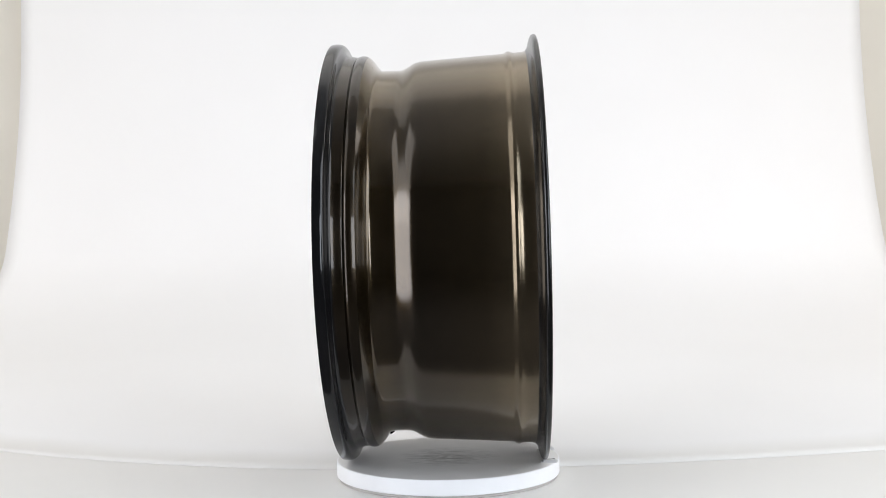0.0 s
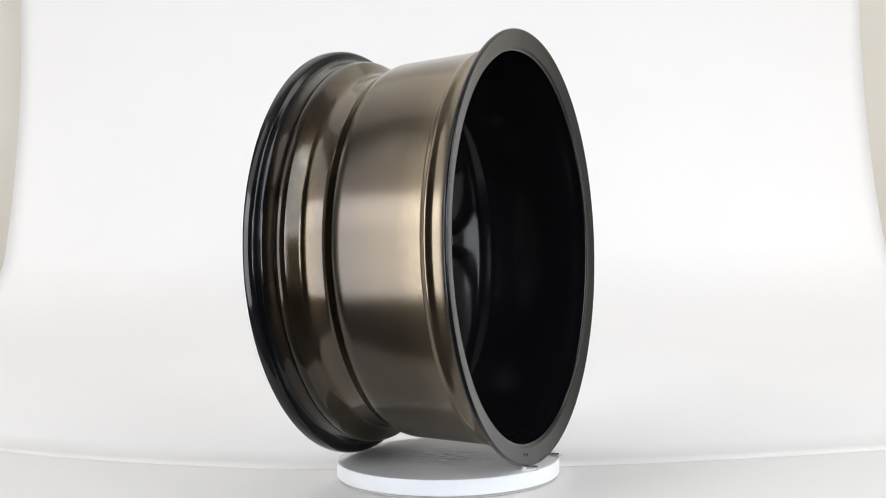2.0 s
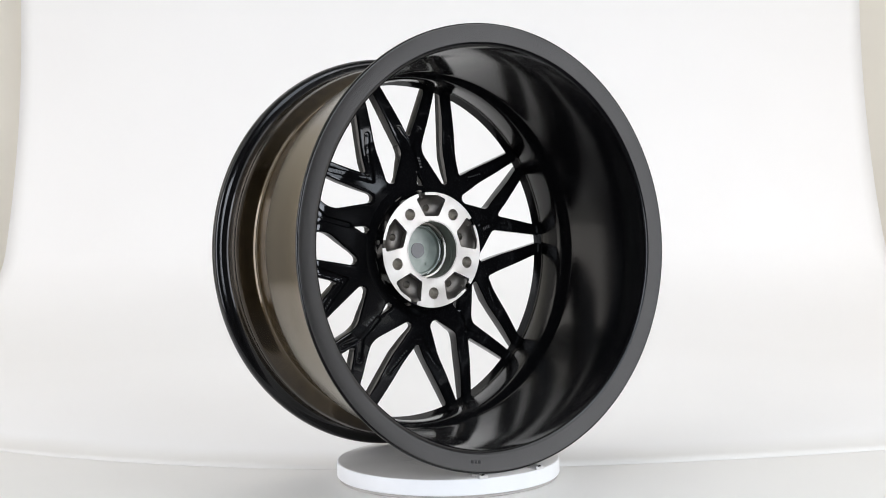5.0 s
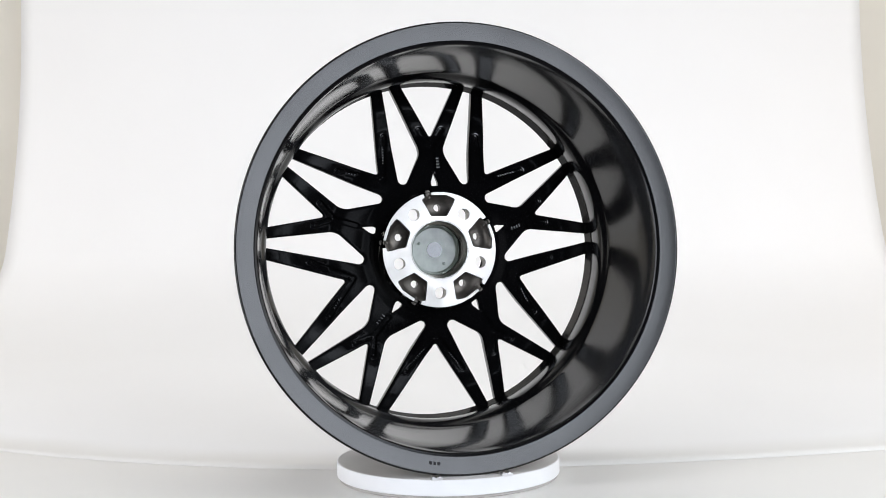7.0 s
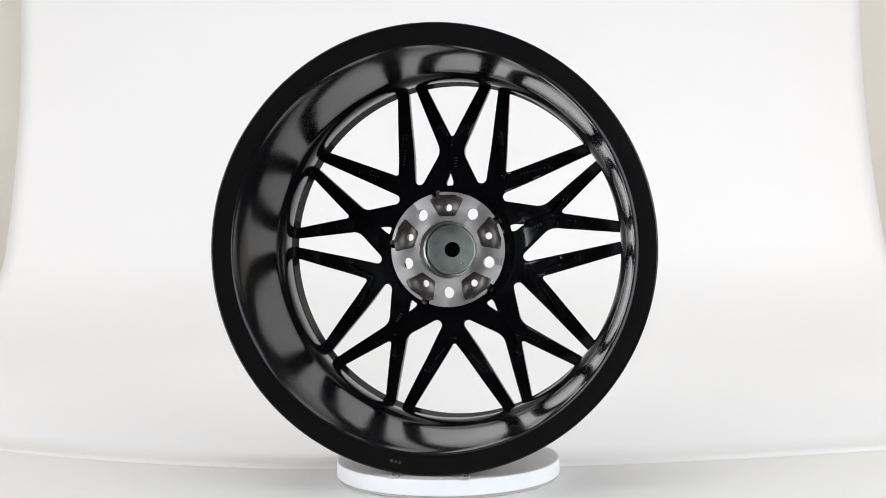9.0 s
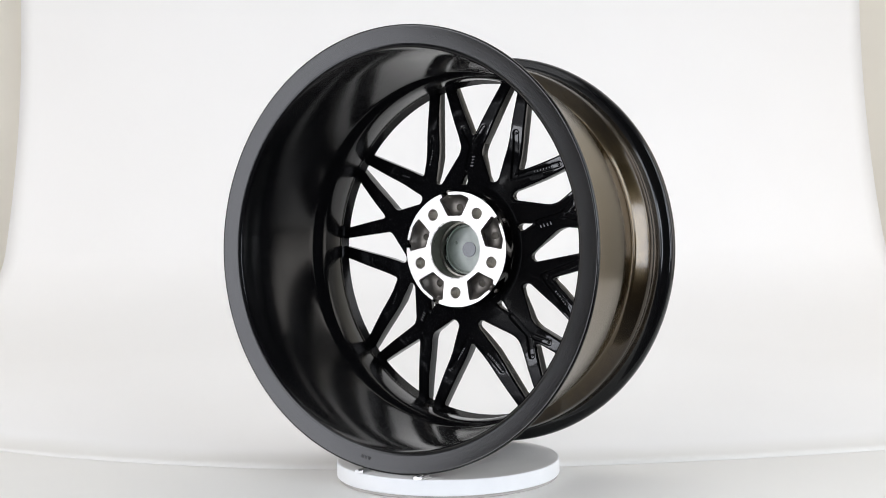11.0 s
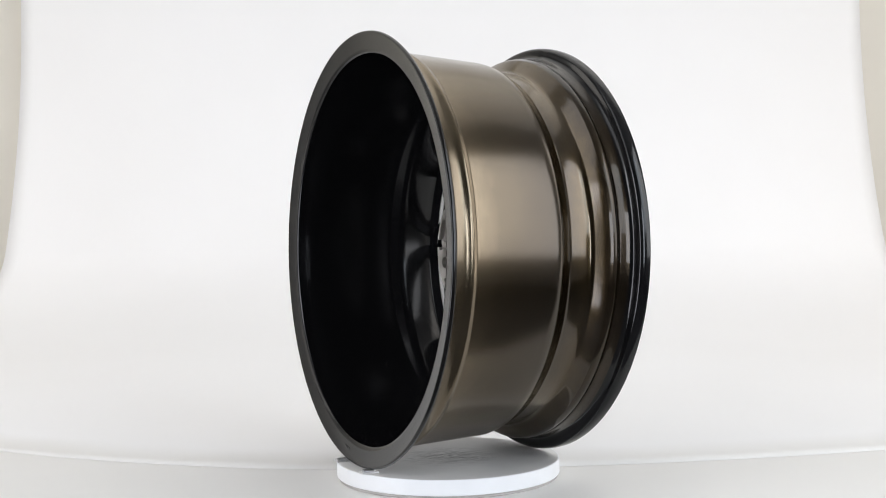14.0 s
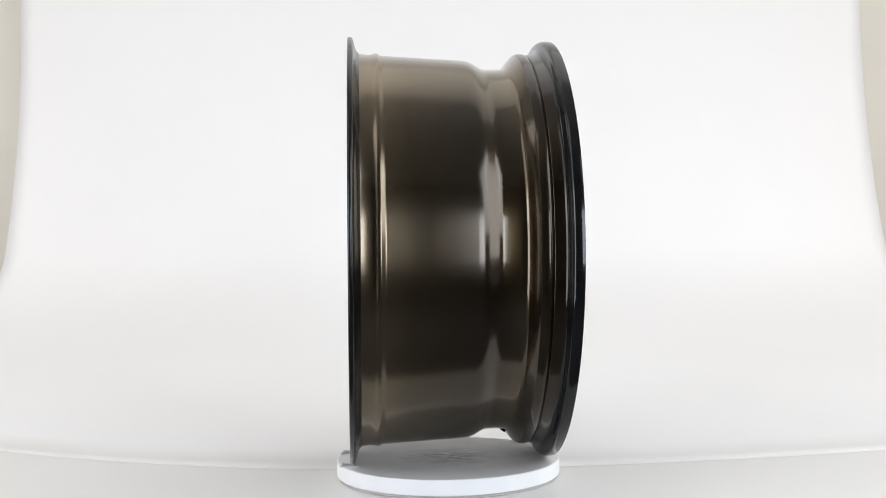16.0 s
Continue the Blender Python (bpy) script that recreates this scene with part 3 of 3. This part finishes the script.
    for k, w in enumerate((0.0035, 0.0028, 0.0035)):
        bm = bmesh.new()
        box(bm, (0.0008, w, 0.0045), (0.1471, 0.0, -0.2585))
        part("stamped_bar", turned(bm, -10.5 + 1.1 * k), MARK, wheel)

    # rubber valve stub in the well
    bm = bmesh.new()
    bmesh.ops.create_cone(bm, cap_ends=True, segments=20, radius1=0.0042, radius2=0.0036, depth=0.006, matrix=Matrix.Translation((-0.0500, 0.002, -0.2355)) @ Matrix.Rotation(radians(-35), 4, "Y"))
    bmesh.ops.bevel(bm, geom=bm.edges[:], offset=0.0005, segments=2, affect="EDGES")
    part("valve_stub", bm, SATIN, wheel, "black rubber valve stub")

    # hub
    collar = spin([(-0.0022, 0.0768), (-0.0060, 0.0776), (-0.0125, 0.0786), (-0.0180, 0.0796), (-0.0225, 0.0820), (-0.0262, 0.0868)], 160, False)
    part("hub_collar", collar, BLACK, wheel, angle=50)
    pad = slab([hub_sector()], lambda v, u: -0.0020, lambda v, u: -0.0160, edge=0.0, grid=0.004)
    sharp(pad, 30)
    me = bpy.data.meshes.new("mounting_pad")
    pad.to_mesh(me)
    pad.free()
    me.materials.append(STEEL)

    def bowl(v, u):
        d = min(1.0, max(0.0, math.hypot(v * 0.9, (u - 0.0575) * 1.25) / 0.021))
        return -0.0165 + 0.010 * d ** 3

    dish = slab([pocket_half(1), pocket_half(-1)], bowl, front_face, edge=0.0, grid=0.0035, wall=False)
    sharp(dish, 60)
    me2 = bpy.data.meshes.new("pocket")
    dish.to_mesh(me2)
    dish.free()
    me2.materials.append(CAST)
    for k in range(5):
        for name, data in (("mounting_pad", me), ("pocket", me2)):
            ob = new(name, data)
            ob.parent = wheel
            ob.matrix_basis = Matrix.Rotation(radians(72 * k), 4, "X")
            tagged(ob, {"mounting_pad": "bright machined aluminium mounting pad", "pocket": "dark grey cast relief pocket"}[name])
        bm = bmesh.new()
        box(bm, (0.008, 0.0062, 0.0110), (-0.0125, -0.0130, 0.0740), Matrix.Rotation(radians(10), 4, "X"))
        bmesh.ops.bevel(bm, geom=bm.edges[:], offset=0.0012, segments=2, affect="EDGES")
        part("drain_lip", turned(bm, 72 * k), CAST, wheel)
        v, u = polar(0.0576, 72 * k + 36)
        part("lug_hole", tube([(-0.0021, 0.0084), (-0.0027, 0.0078), (-0.0170, 0.0078), (-0.0190, 0.0135), (-0.0512, 0.0138)], (v, u)), BORE, wheel, "machined bolt hole")
        v, u = polar(0.0562, 72 * k)
        part("vent_hole", tube([(-0.0160, 0.0048), (-0.0210, 0.0048), (-0.0220, 0.0090), (-0.0512, 0.0090)], (v, u), 20), CAST, wheel)
    part("centre_bore", spin([(-0.0016, 0.0392), (-0.0030, 0.0378), (-0.0260, 0.0374), (-0.0270, 0.0350), (-0.0480, 0.0346), (-0.0512, 0.0346)], 128, False), BORE, wheel, "turned centre bore")
    # front of the hub, round the holes
    face = []
    for s in (1, -1):
        pts, free = [], []
        for k in range(5):
            pts.append(polar(0.0346, 36 * k / 4))
        c, ax = Vector(polar(0.0576, 36)), Vector(polar(1, 36))
        sd = Vector((-ax.y, ax.x))
        pts += [tuple(c - ax * (0.0137 * math.cos(math.pi * k / 8)) + sd * (0.0137 * math.sin(math.pi * k / 8))) for k in range(9)]
        pts += [polar(0.0720, 36 - 36 * k / 4) for k in range(5)]
        pts += [(0.0090 * math.sin(math.pi * k / 8), 0.0562 + 0.0090 * math.cos(math.pi * k / 8)) for k in range(9)]
        free = [False] * len(pts)
        face.append((pts, free) if s > 0 else mirrored((pts, free)))
    bm = slab(face, lambda v, u: -0.0512, front_face, edge=0.0, grid=0.006, wall=False)
    sharp(bm, 30)
    me3 = bpy.data.meshes.new("hub_front")
    bm.to_mesh(me3)
    bm.free()
    me3.materials.append(BLACK)
    for k in range(5):
        ob = new("hub_front", me3)
        ob.parent = wheel
        ob.matrix_basis = Matrix.Rotation(radians(72 * k), 4, "X")

    # centre cap, seen from behind
    cap = part("centre_cap", spin([(-0.0400, 0.0001), (-0.0400, 0.0300), (-0.0390, 0.0312), (-0.0340, 0.0316), (-0.0335, 0.0330), (-0.0345, 0.0342), (-0.0470, 0.0344), (-0.0490, 0.0330), (-0.0490, 0.0001)], 96, False), CAP, wheel, "pale green plastic back of the centre cap")
    part("cap_boss", spin([(-0.0390, 0.0001), (-0.0390, 0.0104), (-0.0402, 0.0105)], 48, False), DARK, cap, "round mirror-bright boss")
    for k in range(8):
        bm = bmesh.new()
        box(bm, (0.008, 0.006, 0.0016), (-0.0350, 0, 0.0332))
        part("clip_tab", turned(bm, 45 * k + 20), CAP, cap)
    for v, u in ((-0.021, 0.009), (0.013, -0.019)):
        part("moulding_pip", tube([(-0.0402, 0.0022), (-0.0386, 0.0020), (-0.0386, 0.0002)], (v, u), 16), CAP, cap)
    for i in range(7):
        for j in range(3):
            bm = bmesh.new()
            box(bm, (0.0005, 0.0026, 0.0012), (-0.0398, 0.0135 + j * 0.0036, 0.014 - i * 0.0032))
            part("moulded_bar", bm, CAP, cap)
    return tagged(wheel, "smoked bronze and gloss black alloy car wheel standing on a turntable", "car wheel")


wheel = build_wheel()


# ---------------------------------------------------------------- clips that chock the wheel
def build_clip():
    clip = new("metal_clip")
    bm = bmesh.new()
    box(bm, (0.0215, 0.0124, 0.0016), (0, 0, 0.0008))
    box(bm, (0.0014, 0.0124, 0.0030), (0.0101, 0, 0.0016))
    bmesh.ops.bevel(bm, geom=bm.edges[:], offset=0.0003, segments=2, affect="EDGES")
    part("plate", bm, ZINC, clip)
    for side in (-1, 1):
        bm = bmesh.new()
        bmesh.ops.create_cone(bm, cap_ends=True, segments=14, radius1=0.0016, radius2=0.0016, depth=0.0150, matrix=Matrix.Translation((0.001, side * 0.0036, 0.0026)) @ Matrix.Rotation(radians(90), 4, "Y"))
        bmesh.ops.bevel(bm, geom=bm.edges[:], offset=0.0003, segments=1, affect="EDGES")
        part("bead", bm, ZINC, clip)
    return tagged(clip, "small bright zinc clip chocking the wheel flange", "clip", "wheel clips")


clip_a = build_clip()
clip_b = copy_thing(clip_a, Matrix())


# ---------------------------------------------------------------- movement
def turn_at(t):
    return -2.3145 - 10.8179 * t + 0.0948 * ((t - 8.0) ** 2 - 64.0) / 64.0


def on_disc(t, x, y, z, lean=0.0, face=0.0):
    a = turn_at(t)
    c, s = math.cos(radians(a)), math.sin(radians(a))
    return pose(x * c - y * s, x * s + y * c, z, 0, lean, a + face)


def motions():
    times = [0.5 * k for k in range(33)]
    walk(turntable, [(t, on_disc(t, 0, 0, 0)) for t in times])
    walk(wheel, [(t, on_disc(t, -0.02561, -0.00036, 0.27025, -0.598)) for t in times])
    walk(clip_a, [(t, on_disc(t, 0.1290, -0.0425, 0.0, 0, 0)) for t in times])
    walk(clip_b, [(t, on_disc(t, 0.1290, 0.0425, 0.0, 0, 0)) for t in times])


motions()
